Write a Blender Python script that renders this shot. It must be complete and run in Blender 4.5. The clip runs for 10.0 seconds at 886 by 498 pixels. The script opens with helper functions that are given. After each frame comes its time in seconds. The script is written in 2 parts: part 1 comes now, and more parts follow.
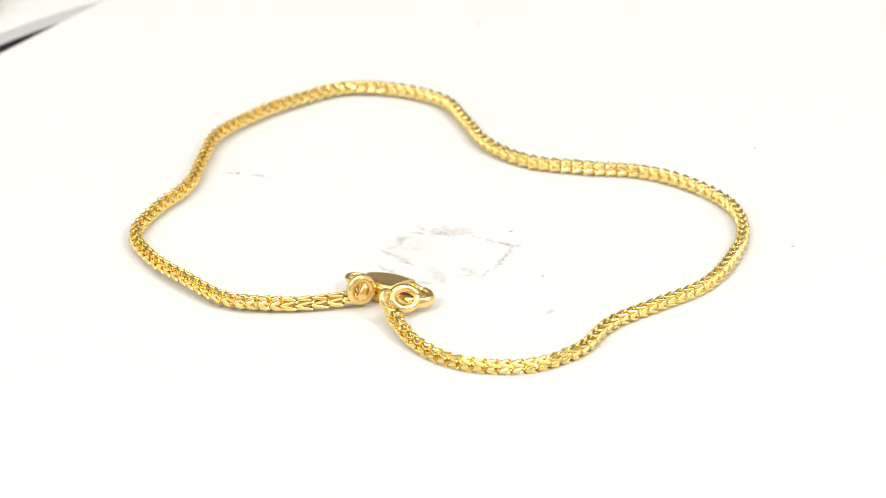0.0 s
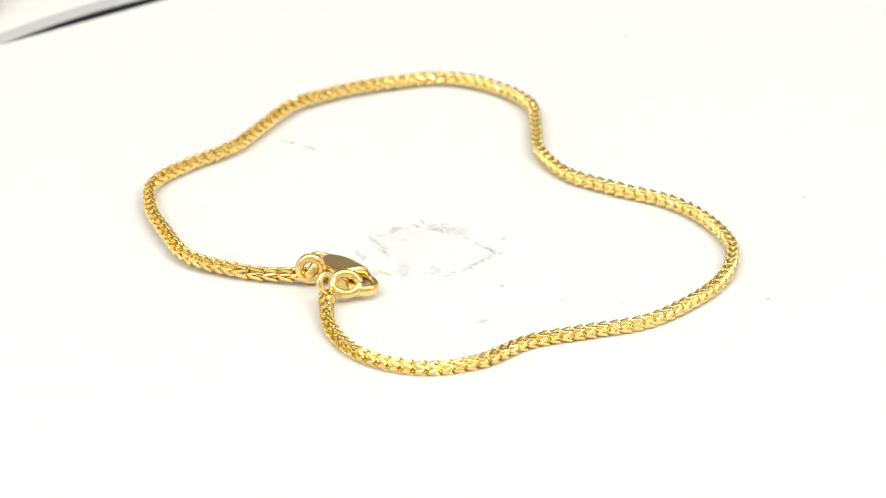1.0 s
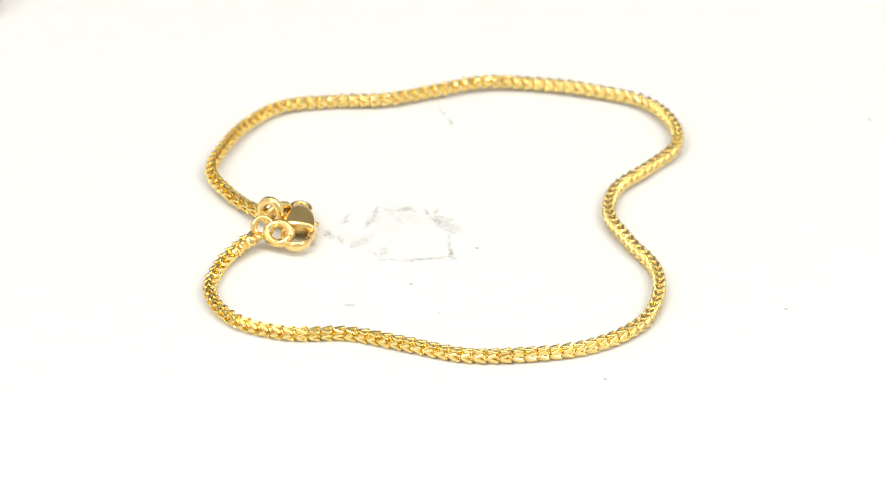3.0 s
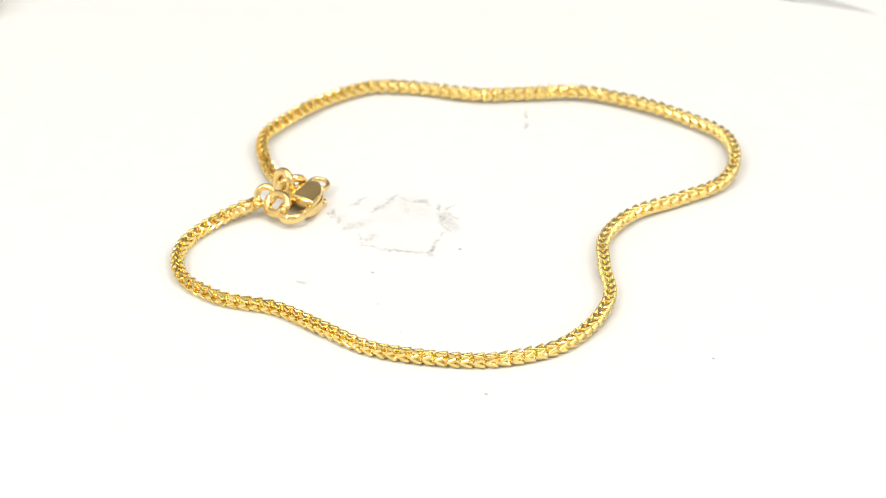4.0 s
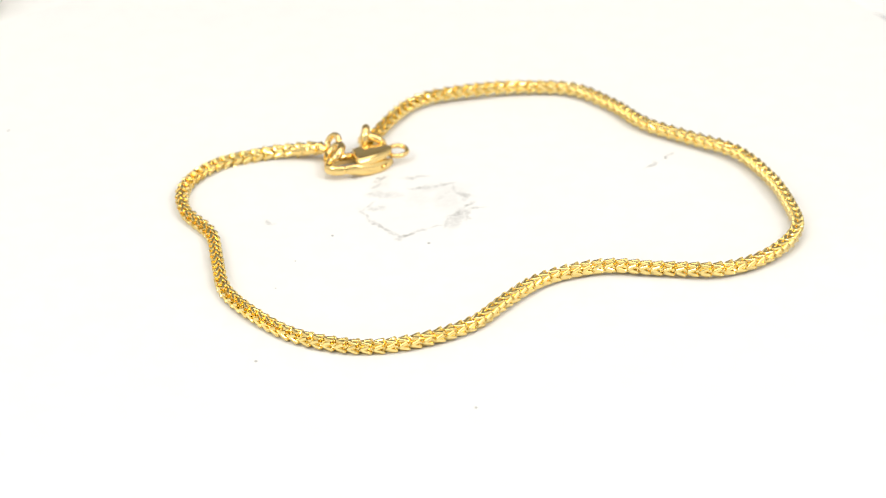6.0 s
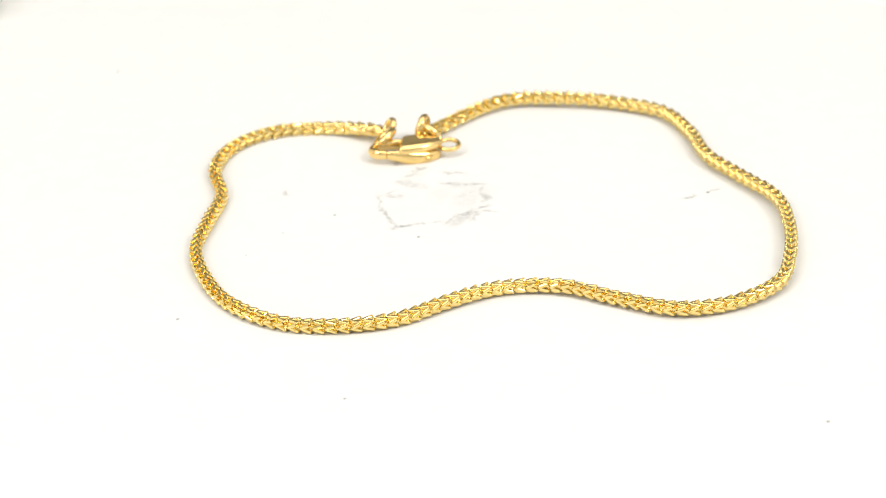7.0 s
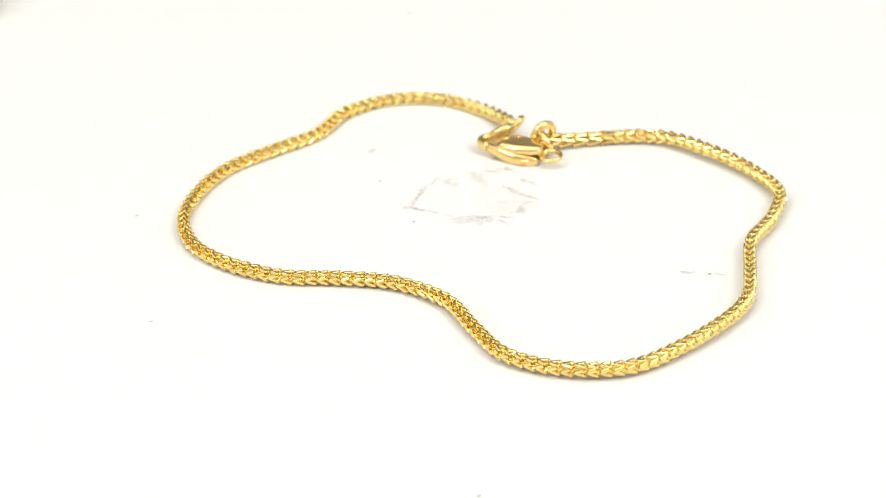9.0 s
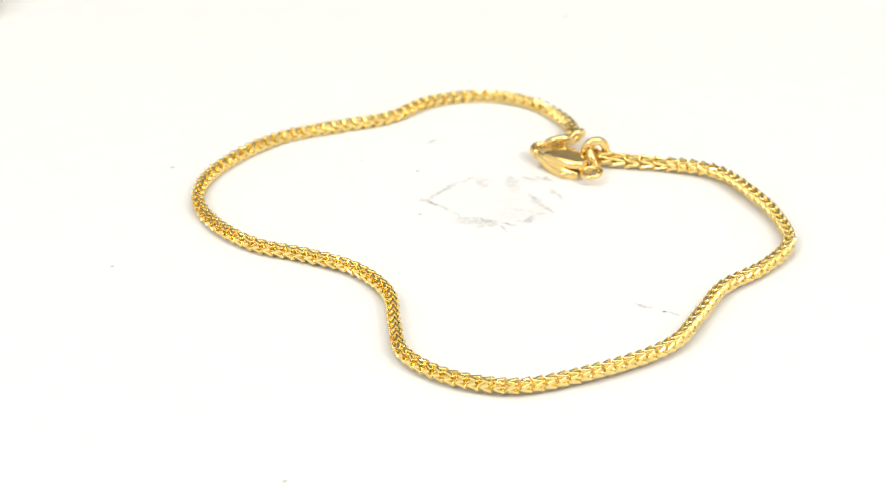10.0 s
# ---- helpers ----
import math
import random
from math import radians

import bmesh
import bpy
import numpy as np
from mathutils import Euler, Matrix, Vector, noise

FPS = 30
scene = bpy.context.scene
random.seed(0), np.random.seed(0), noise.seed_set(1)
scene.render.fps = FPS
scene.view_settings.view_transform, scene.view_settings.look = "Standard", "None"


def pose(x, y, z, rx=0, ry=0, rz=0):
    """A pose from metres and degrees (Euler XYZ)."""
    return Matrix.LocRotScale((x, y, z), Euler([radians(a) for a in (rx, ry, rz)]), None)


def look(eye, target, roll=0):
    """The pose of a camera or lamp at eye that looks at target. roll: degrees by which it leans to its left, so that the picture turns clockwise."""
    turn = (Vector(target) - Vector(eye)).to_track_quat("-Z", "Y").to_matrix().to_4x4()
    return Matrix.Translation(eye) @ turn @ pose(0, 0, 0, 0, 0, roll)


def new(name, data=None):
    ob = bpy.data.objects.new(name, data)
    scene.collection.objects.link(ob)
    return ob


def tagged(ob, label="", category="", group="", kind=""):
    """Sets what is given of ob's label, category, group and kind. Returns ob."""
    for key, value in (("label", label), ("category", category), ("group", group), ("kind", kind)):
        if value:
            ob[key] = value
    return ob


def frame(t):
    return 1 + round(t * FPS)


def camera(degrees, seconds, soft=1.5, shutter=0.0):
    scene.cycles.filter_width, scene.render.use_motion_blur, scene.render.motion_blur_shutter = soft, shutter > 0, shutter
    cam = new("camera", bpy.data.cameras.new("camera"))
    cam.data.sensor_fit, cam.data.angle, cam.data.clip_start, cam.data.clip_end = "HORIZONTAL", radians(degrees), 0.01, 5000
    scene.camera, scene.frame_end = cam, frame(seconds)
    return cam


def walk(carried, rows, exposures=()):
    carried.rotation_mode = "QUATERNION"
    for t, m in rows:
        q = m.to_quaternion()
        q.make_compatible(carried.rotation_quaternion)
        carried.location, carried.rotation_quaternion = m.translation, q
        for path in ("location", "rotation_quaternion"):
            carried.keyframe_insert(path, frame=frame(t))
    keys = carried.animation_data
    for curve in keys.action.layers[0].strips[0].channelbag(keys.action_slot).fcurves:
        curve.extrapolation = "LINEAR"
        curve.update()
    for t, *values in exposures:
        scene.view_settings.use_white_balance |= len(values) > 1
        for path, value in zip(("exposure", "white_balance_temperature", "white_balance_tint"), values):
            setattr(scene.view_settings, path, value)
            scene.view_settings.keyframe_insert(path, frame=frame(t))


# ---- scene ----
S = 0.0015          # one plan unit in metres
TOP = 0.032         # height of the paper's upper face over the table
RATE = -19.574      # degrees a second, clockwise from above

cam = camera(16.545, 10.0, soft=1.1)
EYE = Vector((0.0, -176.757 * S, TOP + 92.694 * S))
AIM = EYE + Vector((-0.006413, 0.882026, -0.471157))
walk(cam, [(0.0, look(EYE, AIM, -0.39)), (10.0, look(EYE, AIM, -0.39))])
cam.data.dof.use_dof = True
cam.data.dof.focus_distance = 0.284
cam.data.dof.aperture_fstop = 48.0

# ---- light ----
world = bpy.data.worlds.new("room_light")
scene.world = world
world.use_nodes = True
world.node_tree.nodes["Background"].inputs["Color"].default_value = (1.0, 0.97, 0.93, 1)
world.node_tree.nodes["Background"].inputs["Strength"].default_value = 0.25


def area_lamp(name, eye, target, size_x, size_y, watts, color):
    data = bpy.data.lights.new(name, "AREA")
    data.shape, data.size, data.size_y = "RECTANGLE", size_x, size_y
    data.energy, data.color = watts, color
    ob = new(name, data)
    ob.matrix_world = look(eye, target)
    return ob


area_lamp("unseen_lamp", (0.0, -0.03, 0.70), (0.0, -0.03, TOP), 0.76, 0.70, 3.5, (1.0, 0.99, 0.96))
# two unseen fill lamps, added at the front sides to lift the chain's shadows
area_lamp("unseen_lamp", (-0.38, -0.30, 0.52), (0.0, 0.0, TOP), 0.20, 0.20, 1.6, (1.0, 0.99, 0.96))
area_lamp("unseen_lamp", (0.40, -0.22, 0.52), (0.0, 0.0, TOP), 0.18, 0.18, 1.9, (1.0, 0.99, 0.96))
scene.view_settings.exposure = -0.50


# ---- materials ----
class Nodes:
    """Short hand for building a node tree."""

    def __init__(self, name):
        self.mat = bpy.data.materials.new(name)
        self.mat.use_nodes = True
        self.tree = self.mat.node_tree
        self.bsdf = self.tree.nodes["Principled BSDF"]

    def add(self, kind, **values):
        node = self.tree.nodes.new(kind)
        for key, value in values.items():
            node.inputs[key].default_value = value
        return node

    def link(self, a, b):
        self.tree.links.new(a, b)

    def math(self, op, a, b=None, clamp=False):
        node = self.tree.nodes.new("ShaderNodeMath")
        node.operation, node.use_clamp = op, clamp
        for i, v in enumerate((a, b)):
            if v is None:
                continue
            if isinstance(v, (int, float)):
                node.inputs[i].default_value = v
            else:
                self.link(v, node.inputs[i])
        return node.outputs[0]

    def noise(self, vector, scale, detail=3.0, rough=0.55):
        node = self.add("ShaderNodeTexNoise", Scale=scale, Detail=detail, Roughness=rough)
        self.link(vector, node.inputs["Vector"])
        return node.outputs["Fac"]

    def step(self, value, low, high, out_low=0.0, out_high=1.0):
        node = self.tree.nodes.new("ShaderNodeMapRange")
        node.interpolation_type = "SMOOTHSTEP"
        self.link(value, node.inputs["Value"])
        for key, v in (("From Min", low), ("From Max", high), ("To Min", out_low), ("To Max", out_high)):
            node.inputs[key].default_value = v
        return node.outputs["Result"]

    def mix(self, fac, a, b):
        node = self.tree.nodes.new("ShaderNodeMix")
        node.data_type = "RGBA"
        if isinstance(fac, (int, float)):
            node.inputs[0].default_value = fac
        else:
            self.link(fac, node.inputs[0])
        for i, v in ((6, a), (7, b)):
            if isinstance(v, tuple):
                node.inputs[i].default_value = (*v, 1)
            else:
                self.link(v, node.inputs[i])
        return node.outputs[2]

    def object_units(self):
        """Object coordinates in plan units."""
        tc = self.tree.nodes.new("ShaderNodeTexCoord")
        node = self.tree.nodes.new("ShaderNodeVectorMath")
        node.operation = "SCALE"
        self.link(tc.outputs["Object"], node.inputs[0])
        node.inputs["Scale"].default_value = 1 / S
        return node.outputs[0]

    def bump(self, height, strength, distance):
        node = self.add("ShaderNodeBump", Strength=strength, Distance=distance)
        self.link(height, node.inputs["Height"])
        self.link(node.outputs[0], self.bsdf.inputs["Normal"])


def gold_material(name, tint, rough, bump, scale):
    n = Nodes(name)
    v = n.object_units()
    info = n.tree.nodes.new("ShaderNodeObjectInfo")
    fine = n.noise(v, scale, 4.0)
    worn = n.noise(v, 0.8, 2.0)
    deep = tuple(c * k for c, k in zip(tint, (0.93, 0.89, 0.78)))
    a = n.mix(worn, tint, deep)
    b = n.mix(n.math("MULTIPLY", info.outputs["Random"], 0.45), a, deep)
    n.link(b, n.bsdf.inputs["Base Color"])
    n.bsdf.inputs["Metallic"].default_value = 1.0
    n.link(n.step(fine, 0.3, 0.75, rough * 0.7, rough * 1.5), n.bsdf.inputs["Roughness"])
    n.bump(fine, bump, 0.04 * S)
    return n.mat


def paper_material():
    n = Nodes("stained_white_paper")
    v = n.object_units()
    wobble = n.noise(v, 0.55, 4.0)
    fine = n.noise(v, 1.9, 6.0, 0.7)
    grit = n.noise(v, 6.0, 3.0)

    def warped(amount):
        """Plan coordinates pushed about a little, so that strokes wander."""
        tex = n.add("ShaderNodeTexNoise", Scale=1.7, Detail=4.0, Roughness=0.6)
        n.link(v, tex.inputs["Vector"])
        sub = n.tree.nodes.new("ShaderNodeVectorMath")
        sub.operation = "MULTIPLY_ADD"
        n.link(tex.outputs["Color"], sub.inputs[0])
        sub.inputs[1].default_value = (amount, amount, 0)
        n.link(v, sub.inputs[2])
        back = n.tree.nodes.new("ShaderNodeVectorMath")
        back.operation = "SUBTRACT"
        n.link(sub.outputs[0], back.inputs[0])
        back.inputs[1].default_value = (amount / 2, amount / 2, 0)
        return back.outputs[0]

    bent = warped(1.0)

    def patch(x, y, ax, ay, degrees, soft=0.6, vector=bent):
        """1 inside a turned ellipse, fading at its edge."""
        m = n.tree.nodes.new("ShaderNodeMapping")
        m.vector_type = "TEXTURE"
        m.inputs["Location"].default_value = (x, y, 0)
        m.inputs["Rotation"].default_value = (0, 0, math.radians(degrees))
        m.inputs["Scale"].default_value = (ax, ay, 1)
        n.link(vector, m.inputs["Vector"])
        ln = n.tree.nodes.new("ShaderNodeVectorMath")
        ln.operation = "LENGTH"
        n.link(m.outputs[0], ln.inputs[0])
        return n.step(ln.outputs["Value"], 1 - soft, 1 + soft, 1.0, 0.0)

    def stroke(x0, y0, x1, y1, width):
        return patch((x0 + x1) / 2, (y0 + y1) / 2, math.hypot(x1 - x0, y1 - y0) / 2 + width, width,
                     math.degrees(math.atan2(y1 - y0, x1 - x0)))

    broken = n.step(n.noise(v, 2.6, 6.0, 0.72), 0.36, 0.56, 0.25, 1.0)
    grain = n.step(fine, 0.36, 0.56, 0.45, 1.0)
    total = None
    # dragged edges of the smudge
    for x0, y0, x1, y1, w, k in ((3.2, -3.0, 2.29, -5.36, 0.13, 0.62), (2.29, -5.36, 1.26, -6.91, 0.10, 0.42), (1.26, -6.91, -0.22, -6.83, 0.10, 0.34),
                                 (3.28, -2.75, 2.31, -2.38, 0.15, 0.70), (2.31, -2.38, 1.51, -1.96, 0.10, 0.50), (1.51, -1.96, 0.6, -1.30, 0.09, 0.38),
                                 (0.5, -0.95, -0.9, -1.40, 0.12, 0.50), (-0.9, -1.40, -2.0, -0.75, 0.16, 0.66), (-2.0, -0.6, -0.9, -0.12, 0.10, 0.40), (-0.9, -0.12, 0.4, -0.8, 0.09, 0.30),
                                 (-2.5, -1.05, -3.25, -0.92, 0.13, 0.75), (-2.55, -0.5, -2.95, -0.05, 0.12, 0.62), (-3.4, -1.6, -4.15, -2.0, 0.15, 0.52), (-4.05, -1.5, -4.1, -2.6, 0.14, 0.46),
                                 (-3.3, -5.35, -4.05, -4.4, 0.17, 0.56), (-4.05, -4.4, -5.15, -3.5, 0.13, 0.56), (-4.1, -2.6, -5.0, -3.4, 0.10, 0.34),
                                 (-1.1, -7.6, -1.55, -7.1, 0.20, 0.36), (-1.55, -7.1, -1.9, -5.9, 0.20, 0.30), (-2.1, -7.95, -2.75, -7.75, 0.18, 0.42), (-3.2, -8.15, -3.9, -7.95, 0.17, 0.66),
                                 (-3.4, -9.5, -2.8, -9.8, 0.13, 0.62), (-5.2, -5.6, -4.4, -6.6, 0.15, 0.42), (0.6, -6.4, 0.1, -6.0, 0.20, 0.40), (-2.8, -3.2, -3.9, -3.0, 0.20, 0.30)):
        one = n.math("MULTIPLY", stroke(x0, y0, x1, y1, w * 1.35), k)
        total = one if total is None else n.math("MAXIMUM", total, one)
    smear = n.math("MULTIPLY", n.math("MULTIPLY", total, 0.80), n.math("MULTIPLY", broken, grain))
    # thin grey films
    for x, y, ax, ay, turn, k in ((-0.8, -0.8, 1.35, 0.42, 12, 0.34), (-1.6, -0.85, 0.5, 0.22, 30, 0.5), (-1.6, -6.6, 0.5, 1.0, 20, 0.26), (-2.8, -2.6, 1.6, 1.0, 40, 0.14),
                                  (3.3, -2.8, 0.34, 0.24, 0, 0.5), (-3.9, -4.4, 1.3, 0.5, -45, 0.16), (-2.0, -4.4, 1.5, 0.9, 30, 0.10), (-0.4, -4.0, 3.8, 2.8, 0, 0.035), (-4.2, -2.8, 1.2, 1.0, 0, 0.12), (-2.6, -7.6, 1.3, 0.6, 10, 0.12),
                                  (-13.7, 7.4, 0.62, 0.12, -12, 0.50), (-15.6, 7.82, 0.5, 0.10, -12, 0.42), (5.35, -11.55, 0.32, 0.16, 60, 0.42)):
        smear = n.math("MAXIMUM", smear, n.math("MULTIPLY", n.math("MULTIPLY", patch(x, y, ax, ay, turn), grain), k * 0.8))
    # specks
    for x, y, r, k in ((5.09, -6.9, 0.09, 0.55), (3.15, -0.82, 0.10, 0.55), (21.34, -3.02, 0.10, 0.5), (-15.2, 7.74, 0.09, 0.8),
                       (9.2, -7.3, 0.06, 0.4), (12.9, -6.6, 0.06, 0.3), (20.1, 11.3, 0.09, 0.5), (1.3, 32.6, 0.10, 0.6), (1.7, -34.8, 0.09, 0.5)):
        smear = n.math("MAXIMUM", smear, n.math("MULTIPLY", patch(x, y, r * 1.4, r, 30, 0.4, v), k))
    white = n.mix(n.step(wobble, 0.35, 0.65), (0.835, 0.826, 0.812), (0.82, 0.811, 0.797))
    n.link(n.mix(smear, white, (0.10, 0.10, 0.086)), n.bsdf.inputs["Base Color"])
    n.bsdf.inputs["Roughness"].default_value = 0.55
    n.bsdf.inputs["Specular IOR Level"].default_value = 0.3
    n.bump(n.math("ADD", grit, n.math("MULTIPLY", wobble, 2.0)), 0.12, 0.05 * S)
    return n.mat


def plain_material(name, color, dark, rough, scale, spec=0.5):
    n = Nodes(name)
    v = n.object_units()
    a = n.noise(v, scale, 4.0)
    b = n.noise(v, scale * 9, 3.0)
    n.link(n.mix(n.math("MULTIPLY", n.math("ADD", a, b), 0.5), color, dark), n.bsdf.inputs["Base Color"])
    n.link(n.step(b, 0.3, 0.7, rough * 0.85, min(1.0, rough * 1.15)), n.bsdf.inputs["Roughness"])
    n.bsdf.inputs["Specular IOR Level"].default_value = spec
    n.bump(b, 0.08, 0.1 * S)
    return n.mat


GOLD = gold_material("polished_gold_links", (0.97, 0.785, 0.34), 0.11, 0.10, 5.0)
GOLD_SMOOTH = gold_material("polished_gold_clasp", (0.97, 0.74, 0.33), 0.10, 0.04, 2.0)
GOLD_HAMMERED = gold_material("hammered_gold", (1.0, 0.75, 0.30), 0.16, 0.9, 1.6)
PAPER = paper_material()
BLACK = plain_material("black_plastic", (0.012, 0.013, 0.016), (0.02, 0.02, 0.022), 0.6, 0.3, 0.06)
RIM = plain_material("pale_grey_plastic", (0.60, 0.59, 0.60), (0.54, 0.53, 0.54), 0.4, 0.3)
TABLE = plain_material("white_laminate", (0.93, 0.925, 0.91), (0.90, 0.895, 0.88), 0.6, 0.05, 0.25)
WALL = plain_material("white_fabric", (0.82, 0.81, 0.79), (0.78, 0.77, 0.75), 0.9, 0.05)
BEIGE = plain_material("matte_beige", (0.66, 0.58, 0.46), (0.60, 0.52, 0.41), 0.8, 0.1)
BACK = plain_material("dark_grey_fabric", (0.30, 0.29, 0.28), (0.26, 0.25, 0.24), 0.9, 0.05)
FRONT = plain_material("pale_fabric", (0.66, 0.65, 0.63), (0.61, 0.60, 0.58), 0.9, 0.05)
FLOOR = plain_material("grey_floor", (0.30, 0.28, 0.25), (0.24, 0.22, 0.20), 0.6, 0.02)


# ---- builders ----
def part(name, bm, material, parent=None, label="", smooth=True):
    """One mesh object out of a bmesh, under parent."""
    mesh = bpy.data.meshes.new(name)
    bm.normal_update()
    bm.to_mesh(mesh)
    bm.free()
    mesh.materials.append(material)
    for p in mesh.polygons:
        p.use_smooth = smooth
    ob = new(name, mesh)
    ob.parent = parent
    if label:
        tagged(ob, label)
    return ob


def box(bm, x0, y0, z0, x1, y1, z1):
    vs = [bm.verts.new((x, y, z)) for z in (z0, z1) for x, y in ((x0, y0), (x1, y0), (x1, y1), (x0, y1))]
    for f in ((3, 2, 1, 0), (4, 5, 6, 7), (0, 1, 5, 4), (1, 2, 6, 5), (2, 3, 7, 6), (3, 0, 4, 7)):
        bm.faces.new([vs[i] for i in f])


def lathe(bm, profile, n=96):
    """Turns a closed profile of (radius, height) about z."""
    rings = [[bm.verts.new((r * math.cos(2 * math.pi * i / n), r * math.sin(2 * math.pi * i / n), z)) for i in range(n)] for r, z in profile]
    m = len(rings)
    for j in range(m):
        a, b = rings[j], rings[(j + 1) % m]
        for i in range(n):
            bm.faces.new((a[i], a[(i + 1) % n], b[(i + 1) % n], b[i]))


def sweep(bm, points, radius, closed=False, sides=12, flat=1.0, up=Vector((0, 0, 1))):
    """A round wire along points; radius may be a list. flat squeezes it along up."""
    n = len(points)
    radii = radius if isinstance(radius, (list, tuple)) else [radius] * n
    rings = []
    for i, p in enumerate(points):
        a = points[(i - 1) % n] if closed or i else points[0]
        b = points[(i + 1) % n] if closed or i < n - 1 else points[-1]
        t = (b - a).normalized()
        side = t.cross(up)
        if side.length < 1e-4:
            side = t.cross(Vector((1, 0, 0)))
        side.normalize()
        rise = side.cross(t).normalized()
        rings.append([bm.verts.new(p + side * math.cos(w) * radii[i] + rise * math.sin(w) * radii[i] * flat)
                      for w in (2 * math.pi * k / sides for k in range(sides))])
    for j in range(n if closed else n - 1):
        a, b = rings[j], rings[(j + 1) % n]
        for k in range(sides):
            bm.faces.new((a[k], a[(k + 1) % sides], b[(k + 1) % sides], b[k]))
    if not closed:
        bm.faces.new(rings[0][::-1])
        bm.faces.new(rings[-1])
    bmesh.ops.recalc_face_normals(bm, faces=bm.faces)


def spline(points, steps):
    """Catmull-Rom through points, evenly spaced: steps points."""
    pts = [Vector(p) for p in points]
    pts = [2 * pts[0] - pts[1], *pts, 2 * pts[-1] - pts[-2]]
    fine = []
    for i in range(1, len(pts) - 2):
        p0, p1, p2, p3 = pts[i - 1:i + 3]
        for k in range(24):
            f = k / 24
            fine.append(0.5 * (2 * p1 + (p2 - p0) * f + (2 * p0 - 5 * p1 + 4 * p2 - p3) * f * f + (3 * p1 - p0 - 3 * p2 + p3) * f ** 3))
    fine.append(pts[-2])
    run = [0.0]
    for a, b in zip(fine, fine[1:]):
        run.append(run[-1] + (b - a).length)
    out, j = [], 0
    for i in range(steps):
        d = run[-1] * i / (steps - 1)
        while j < len(run) - 2 and run[j + 1] < d:
            j += 1
        f = (d - run[j]) / max(1e-9, run[j + 1] - run[j])
        out.append(fine[j].lerp(fine[j + 1], f))
    return out, run[-1]


# ---- the unseen light tent and its table ----
def unseen_tent():
    # unseen walls, added to bounce light and shape the gold's reflections
    x, y0, y1, z1, w = 0.48, -0.55, 0.55, 0.72, 0.02
    for name, b, mat, label in (
            ("wall_north", (-x, y1, 0.0, x, y1 + w, z1), BACK, "unseen dark grey back of the light tent, added for dark reflections in the gold"),
            ("wall_south", (-x, y0 - w, 0.0, x, y0, z1), FRONT, "unseen pale front of the light tent, added to bounce light"),
            ("wall_east", (x, y0 - w, 0.0, x + w, y1 + w, z1), WALL, "unseen white side of the light tent, added to bounce light"),
            ("wall_west", (-x - w, y0 - w, 0.0, -x, y1 + w, z1), WALL, "unseen white side of the light tent, added to bounce light"),
            ("ceiling", (-x, y0, z1, x, y1, z1 + w), WALL, "unseen white top of the light tent, added to bounce light")):
        bm = bmesh.new()
        box(bm, *b)
        tagged(part(name, bm, mat, smooth=False), label, name.split("_")[0], kind="structure")


def table():
    ob = tagged(new("table"), "white laminate table under the turntable", "table")
    bm = bmesh.new()
    box(bm, -0.6, -0.65, -0.03, 0.6, 0.65, 0.0)
    bmesh.ops.bevel(bm, geom=bm.edges[:], offset=0.004, segments=2, affect="EDGES")
    part("tabletop", bm, TABLE, ob, smooth=False)
    for px in (-0.54, 0.54):
        for py in (-0.58, 0.58):
            bm = bmesh.new()
            box(bm, px - 0.025, py - 0.025, -0.74, px + 0.025, py + 0.025, -0.03)
            part("leg", bm, TABLE, ob, smooth=False)
    bm = bmesh.new()
    box(bm, -0.9, -0.9, -0.80, 0.9, 0.9, -0.74)
    tagged(part("floor", bm, FLOOR, smooth=False), "grey floor under the table", "floor", kind="structure")


# ---- turntable ----
def turntable():
    ob = tagged(new("turntable"), "small black motor turntable with a pale grey rim", "turntable")
    h = TOP - 0.0006
    bm = bmesh.new()
    r = 44.0 * S
    lathe(bm, [(0.0005, 0.0), (r - 0.002, 0.0), (r, 0.002), (r, 0.018), (r - 0.002, 0.020), (0.0005, 0.020)])
    part("base", bm, BLACK, ob, "black plastic base", smooth=False)
    bm = bmesh.new()
    r = 45.5 * S
    lathe(bm, [(0.0005, 0.021), (r, 0.021), (r, h), (0.0005, h)], 160)
    platter = part("platter", bm, BLACK, ob, "black platter that turns", smooth=False)
    bm = bmesh.new()
    r1 = 47.15 * S
    lathe(bm, [(r + 0.00002, 0.021), (r1, 0.021), (r1, h - 0.0002), (r1 - 0.0002, h + 0.0001), (r + 0.0003, h + 0.0001), (r + 0.00002, h)], 160)
    part("rim", bm, RIM, platter, "pale grey plastic rim", smooth=False)
    return platter


def beige_slab():
    # made-up slab that gives the beige smudge in the view's top left corner
    bm = bmesh.new()
    box(bm, -0.125, 0.122, 0.0, -0.0655, 0.18, 0.006)
    bmesh.ops.bevel(bm, geom=bm.edges[:], offset=0.0008, segments=2, affect="EDGES")
    ob = part("beige_slab", bm, BEIGE, smooth=False)
    return tagged(ob, "flat beige slab behind the turntable, added for a beige smudge in the view's corner", "box")


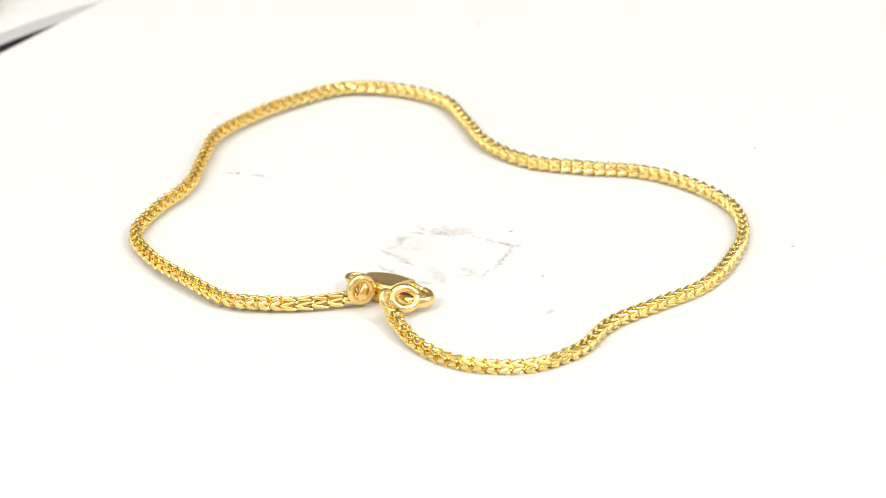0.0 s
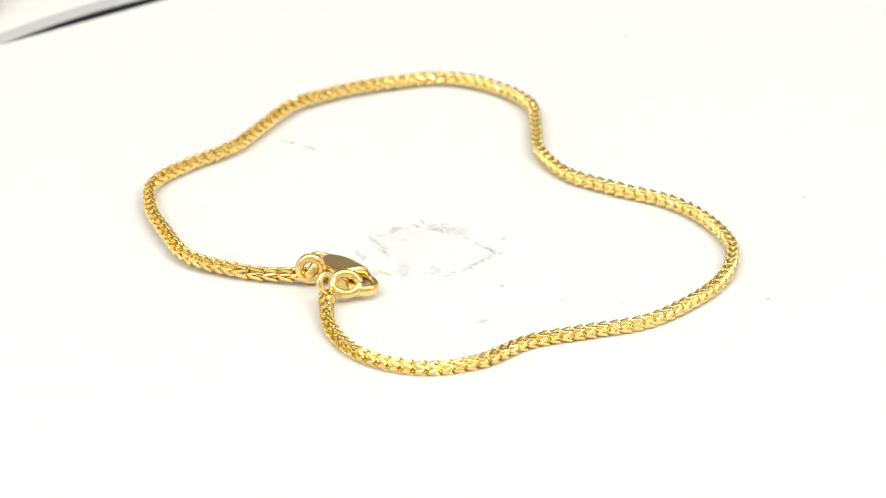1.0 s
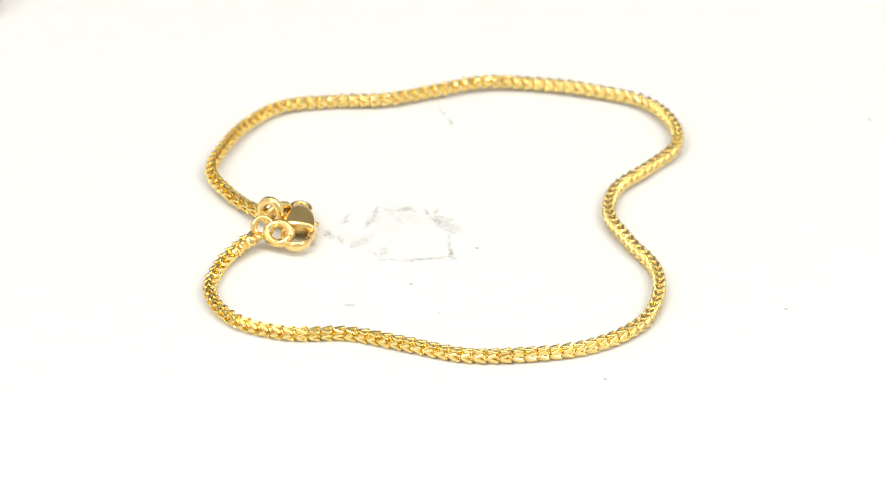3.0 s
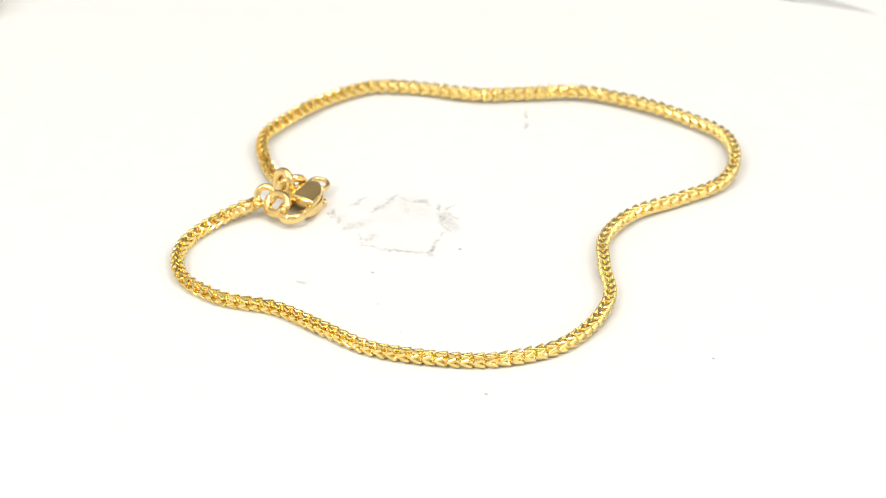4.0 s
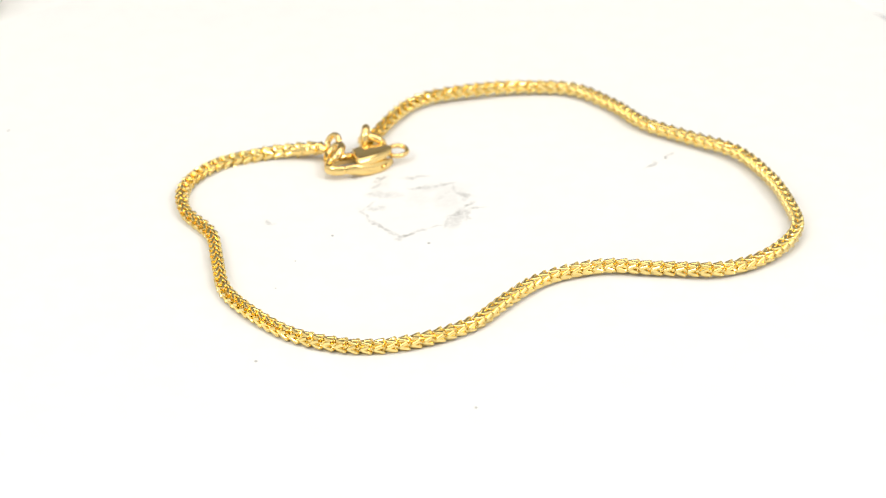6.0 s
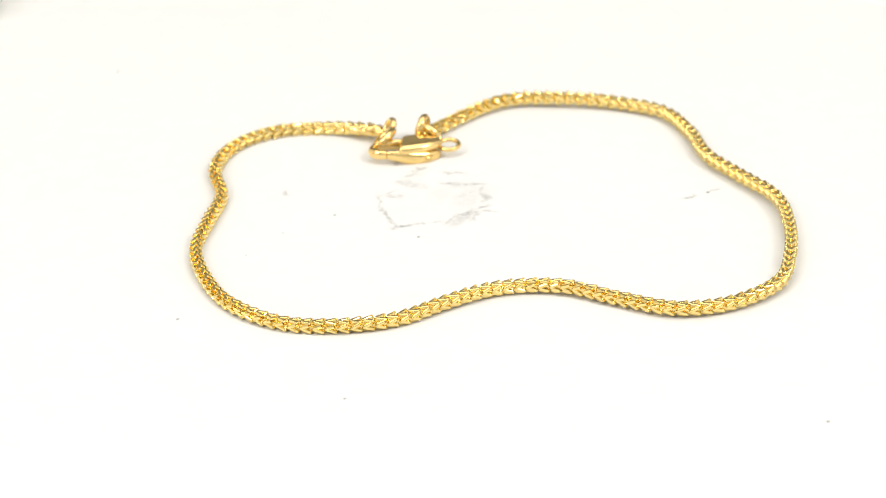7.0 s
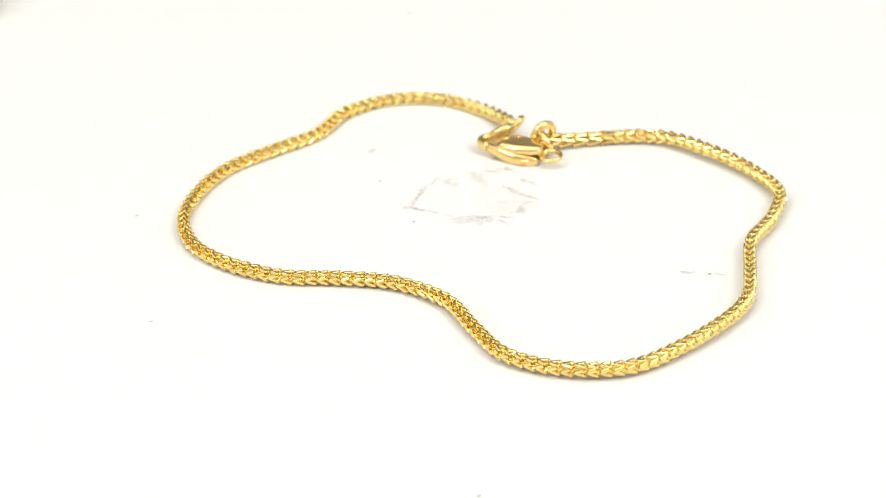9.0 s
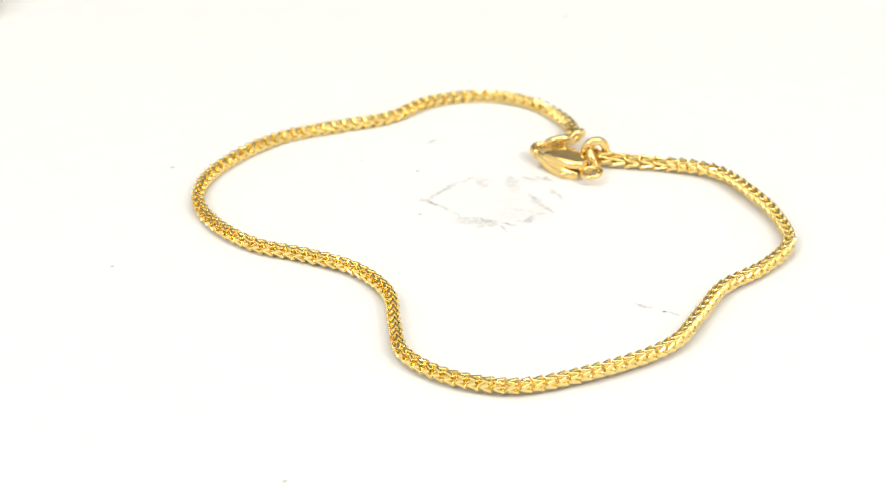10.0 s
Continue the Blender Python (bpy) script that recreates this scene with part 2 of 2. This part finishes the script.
def paper_sheet():
    """A round white sheet with one straight cut."""
    bm = bmesh.new()
    n, full, cut, mid = 240, 47.75, 43.6, math.radians(145.5)
    rims = []
    for level, shrink in ((-0.0003, 0.0), (-0.00004, 0.0), (0.0, 0.05)):
        ring = []
        for i in range(n):
            a = 2 * math.pi * i / n
            c = math.cos(a - mid)
            r = full - 0.12 * math.sin(3 * a) - 0.08 * math.sin(7 * a + 1)
            if c > 0.5:
                r = min(r, cut / c)
            r -= shrink
            ring.append(bm.verts.new((r * S * math.cos(a), r * S * math.sin(a), level)))
        rims.append(ring)
    for a, b in zip(rims, rims[1:]):
        for i in range(n):
            bm.faces.new((a[i], a[(i + 1) % n], b[(i + 1) % n], b[i]))
    bm.faces.new(rims[0][::-1])
    bm.faces.new(rims[-1])
    ob = part("paper_sheet", bm, PAPER, smooth=False)
    return tagged(ob, "round white paper sheet with grey smudges, lying on the turntable", "paper")


# ---- bracelet ----
PATH = [(-4.6, -12.95), (-2.78, -16.3), (0.1, -18.55), (3.85, -18.85), (7.08, -16.91), (9.15, -13.65),
        (12.18, -11.31), (15.17, -8.91), (17.13, -5.59), (18.2, -1.8), (17.65, 1.95), (15.35, 4.92),
        (12.1, 6.88), (8.36, 7.47), (4.64, 8.43), (1.75, 10.98), (0.27, 14.53), (-1.36, 17.95),
        (-4.69, 19.86), (-8.51, 20.04), (-11.8, 18.05), (-14.72, 15.38), (-16.9, 12.35), (-17.65, 8.57),
        (-18.33, 4.76), (-20.2, 1.4), (-21.2, -2.1), (-19.85, -5.45), (-17.45, -8.4), (-14.65, -10.9),
        (-10.91, -11.35), (-6.6, -10.8)]
PITCH, HALF, FLOW = 0.76, 0.40, -1


def link_mesh(name, half_w, half_t, reach, core):
    """One link of a square foxtail chain: a flattened wire folded round four flat faces. On each face it lies as a chevron whose tip points to -x; at the edges it bends over into a rounded bead at +x. core: half the side of the wires that fill its inside."""
    bm = bmesh.new()
    per = 14
    r = HALF - half_t
    centre = []
    for face in range(4):
        turn = Matrix.Rotation(face * math.pi / 2, 3, "X")
        for i in range(per):
            u = -1 + 2 * i / per
            edge = max(0.0, (abs(u) - 0.70) / 0.30)
            lean = reach * (math.hypot(u, 0.10) - 0.5 - 0.20 * edge ** 2)
            y = u * r * (1 + 0.03 * edge)
            z = r * (1 - 0.10 * edge ** 2) + 0.02 * (1 - abs(u))
            out = turn @ Vector((0, 0.71 * math.copysign(edge ** 2, u), 1 - 0.29 * edge ** 2)).normalized()
            centre.append((turn @ Vector((lean, y, z)), out, edge))
    n = len(centre)
    profile = [(-0.55, -1.2), (-1.0, -0.4), (-1.0, 0.2), (-0.80, 0.75), (-0.5, 1.0), (0.5, 1.0), (0.80, 0.75), (1.0, 0.2), (1.0, -0.4), (0.55, -1.2)]
    rings = []
    for i, (p, out, edge) in enumerate(centre):
        t = (centre[(i + 1) % n][0] - centre[i - 1][0]).normalized()
        b = out.cross(t).normalized()
        if b.x > 0:
            b = -b
        w, h = half_w * (1 + 0.12 * edge), half_t * (1 + 0.30 * edge)
        o = (out - t * out.dot(t)).normalized()
        rings.append([bm.verts.new((p + b * u * w + o * v * h) * S) for u, v in profile])
    m = len(profile)
    for j in range(n):
        a, b = rings[j], rings[(j + 1) % n]
        for k in range(m):
            bm.faces.new((a[k], a[(k + 1) % m], b[(k + 1) % m], b[k]))
    if core:
        ends = [[bm.verts.new(Vector((x, y * core * k, z * core * k)) * S) for y, z in ((-1, -1), (1, -1), (1, 1), (-1, 1))]
                for x, k in ((-0.40, 0.86), (-0.05, 1.06), (0.40, 0.86))]
        for a, b in zip(ends, ends[1:]):
            for k in range(4):
                bm.faces.new((a[k], a[(k + 1) % 4], b[(k + 1) % 4], b[k]))
        bm.faces.new(ends[0][::-1])
        bm.faces.new(ends[-1])
    bmesh.ops.recalc_face_normals(bm, faces=bm.faces)
    mesh = bpy.data.meshes.new(name)
    bm.to_mesh(mesh)
    bm.free()
    mesh.materials.append(GOLD)
    for p in mesh.polygons:
        p.use_smooth = False
    return mesh


def ring_part(name, centre, normal, radius, wire, parent, material, stretch=1.0, along=(1, 0, 0), label="", gap=0.0):
    """A round or oval wire ring; stretch lengthens it along one way; gap leaves a slit."""
    nv = Vector(normal).normalized()
    a = Vector(along)
    a = (a - nv * a.dot(nv)).normalized()
    b = nv.cross(a)
    bm = bmesh.new()
    n = 40
    pts = [(Vector(centre) + a * math.cos(w) * radius * stretch + b * math.sin(w) * radius) * S
           for w in (gap / 2 + (2 * math.pi - gap) * i / (n if gap == 0 else n - 1) for i in range(n))]
    sweep(bm, pts, wire * S, closed=gap == 0, sides=12, up=nv)
    return part(name, bm, material, parent, label)


def bracelet():
    ob = tagged(new("bracelet"), "yellow gold foxtail chain bracelet, clasped, lying on white paper", "bracelet")
    mesh, loose = link_mesh("link", 0.125, 0.120, 0.78, 0.23), link_mesh("loose_link", 0.085, 0.10, 1.35, 0.0)
    total = spline([(x, y, 0) for x, y in PATH], 100)[1]
    pts, _ = spline([(x, y, 0) for x, y in PATH], int(total * 60) + 1)
    per = (len(pts) - 1) / total
    d = 0.9
    while d < total - 0.3:
        slack = total - d < 4.6          # the last links are pulled apart
        i = min(len(pts) - 25, max(24, int(round(d * per))))
        t = (pts[i + 24] - pts[i - 24]).normalized()
        x = -t * FLOW
        lift = 0.47 + 0.22 * math.exp(-((d - 108) / 6) ** 2) + 0.10 * math.exp(-((d - 86) / 8) ** 2) + 0.45 * max(0.0, 1 - d / 6) ** 2 + 0.3 * max(0.0, 1 - (total - d) / 5) ** 2 + 0.02 * math.sin(d * 0.9)
        twist = -22 * math.exp(-((d - 9) / 7) ** 2) + 14 * math.exp(-((d - 101) / 10) ** 2) + 7 * math.sin(d * 0.23 + 1.0)
        link = new("link", loose if slack else mesh)
        y = Vector((0, 0, 1)).cross(x)
        m = Matrix((x, y, (0, 0, 1))).transposed().to_4x4()
        link.parent = ob
        link.matrix_basis = (Matrix.Translation(Vector((pts[i].x, pts[i].y, lift)) * S) @ m
                             @ pose(0, 0, 0, twist * FLOW + random.uniform(-2.5, 2.5), random.uniform(-2, 2), random.uniform(-2, 2)))
        d += 0.98 if slack else PITCH

    # hammered end sleeve and the rings that join it to the clasp
    bm = bmesh.new()
    line, _ = spline([(-4.45, -12.65, 0.98), (-4.05, -13.75, 0.80), (-3.55, -14.9, 0.62)], 22)
    sweep(bm, [p * S for p in line], [min(0.41, 0.22 + 0.05 * i) * S for i in range(22)], sides=14)
    for vert in bm.verts:
        vert.co += Vector((noise.noise(vert.co / S * 3.1), noise.noise(vert.co / S * 3.1 + Vector((9, 0, 0))), noise.noise(vert.co / S * 3.1 + Vector((0, 9, 0))))) * 0.22 * S
    part("end_cap", bm, GOLD_HAMMERED, ob, "hammered gold end sleeve")
    ring_part("end_ring", (-4.60, -12.3, 1.30), (0.72, -0.42, 0.52), 0.58, 0.22, ob, GOLD_SMOOTH)
    ring_part("jump_ring", (-3.62, -11.66, 1.10), (0.36, -0.58, 0.73), 0.68, 0.29, ob, GOLD_SMOOTH, 1.25, (1, 0.5, 0), gap=0.04)
    # at the other end
    ring_part("end_ring", (-6.33, -10.80, 1.25), (0.47, -0.88, 0.15), 0.72, 0.29, ob, GOLD_SMOOTH)
    ring_part("jump_ring", (-6.42, -10.25, 0.98), (0.88, 0.12, -0.45), 0.66, 0.27, ob, GOLD_SMOOTH, 1.2, (0.0, 1, 0), gap=0.04)

    clasp(ob)
    return ob


def clasp(ob):
    """Lobster clasp: its long axis from the back loop to the tip of the hook."""
    a, b = Vector((-6.57, -8.45, 0.75)), Vector((-1.82, -11.35, 0.72))
    x = (b - a).normalized()
    y = Vector((0, 0, 1)).cross(x)
    m = Matrix((x, y, x.cross(y))).transposed().to_4x4()
    base = Matrix.Translation(a) @ m
    n = 40
    # solid back half, domed, with a slit for the lever
    bm = bmesh.new()
    rows = []
    for i in range(17):
        f = i / 16
        px = 0.60 + 2.65 * f
        w = 1.10 * math.sin(math.pi * (0.06 + 0.56 * f)) ** 0.6
        th = 0.40 * math.sin(math.pi * (0.16 + 0.50 * f)) ** 0.5
        row = []
        for k in range(20):
            q = 2 * math.pi * k / 20
            cy, cz = math.cos(q), math.sin(q)
            sq = (abs(cy) ** 2.9 + abs(cz) ** 2.9) ** (-1 / 2.9)
            row.append(bm.verts.new((base @ Vector((px + 0.35 * cy * f ** 3, w * cy * sq, 0.26 + th * cz * sq))) * S))
        rows.append(row)
    for r0, r1 in zip(rows, rows[1:]):
        for k in range(20):
            bm.faces.new((r0[k], r0[(k + 1) % 20], r1[(k + 1) % 20], r1[k]))
    bm.faces.new(rows[0][::-1])
    bm.faces.new(rows[-1])
    bmesh.ops.recalc_face_normals(bm, faces=bm.faces)
    body = part("clasp_body", bm, GOLD_SMOOTH, ob, "polished gold lobster clasp body")
    # hook
    bm = bmesh.new()
    line, _ = spline([base @ Vector(p) for p in ((0.6, -0.50, -0.36), (1.6, -0.78, -0.34), (2.6, -0.86, -0.20), (3.6, -0.88, -0.05), (4.4, -0.86, -0.04), (5.0, -0.55, -0.04),
                                                 (5.32, 0.0, -0.02), (5.0, 0.52, 0.0), (4.45, 0.74, 0.0))], 44)
    sweep(bm, [p * S for p in line], [(0.29 - 0.07 * (i / 43) ** 2) * S for i in range(44)], sides=14, flat=1.45)
    part("hook", bm, GOLD_SMOOTH, body)
    # lever
    bm = bmesh.new()
    line, _ = spline([base @ Vector(p) for p in ((0.7, 0.50, -0.42), (1.6, 0.80, -0.42), (2.6, 0.92, -0.34), (3.6, 0.88, -0.12), (4.5, 0.66, -0.02))], 18)
    sweep(bm, [p * S for p in line], [(0.09 + 0.19 * math.sin(math.pi * (0.04 + 0.92 * i / 17)) ** 0.5) * S for i in range(18)], sides=12, flat=1.7)
    lever = part("lever", bm, GOLD_SMOOTH, body)
    bm = bmesh.new()
    line, _ = spline([base @ Vector(p) for p in ((1.3, 0.7, -0.42), (1.5, 1.0, -0.40), (1.75, 1.18, -0.38))], 8)
    sweep(bm, [p * S for p in line], [0.2 * S, 0.2 * S, 0.2 * S, 0.19 * S, 0.18 * S, 0.17 * S, 0.15 * S, 0.1 * S], sides=10)
    part("thumb_tab", bm, GOLD_SMOOTH, lever)
    # back loop
    c = base @ Vector((-0.05, 0.0, -0.05))
    ring_part("back_loop", c, (0.1, 0.1, 1.0), 0.62, 0.16, body, GOLD_SMOOTH, 1.1, x)


unseen_tent()
table()
beige_slab()
PLATTER = turntable()
SHEET = paper_sheet()
BRACELET = bracelet()


def motions():
    tilt = pose(0, 0, 0, 0.28, 0.14, 0)
    times = [i * 0.5 for i in range(21)]
    walk(PLATTER, [(t, pose(0, 0, 0, 0, 0, RATE * t)) for t in times])
    walk(SHEET, [(t, pose(0, 0, TOP, 0, 0, RATE * t)) for t in times])
    walk(BRACELET, [(t, pose(0, 0, TOP, 0, 0, RATE * t) @ tilt) for t in times])


motions()
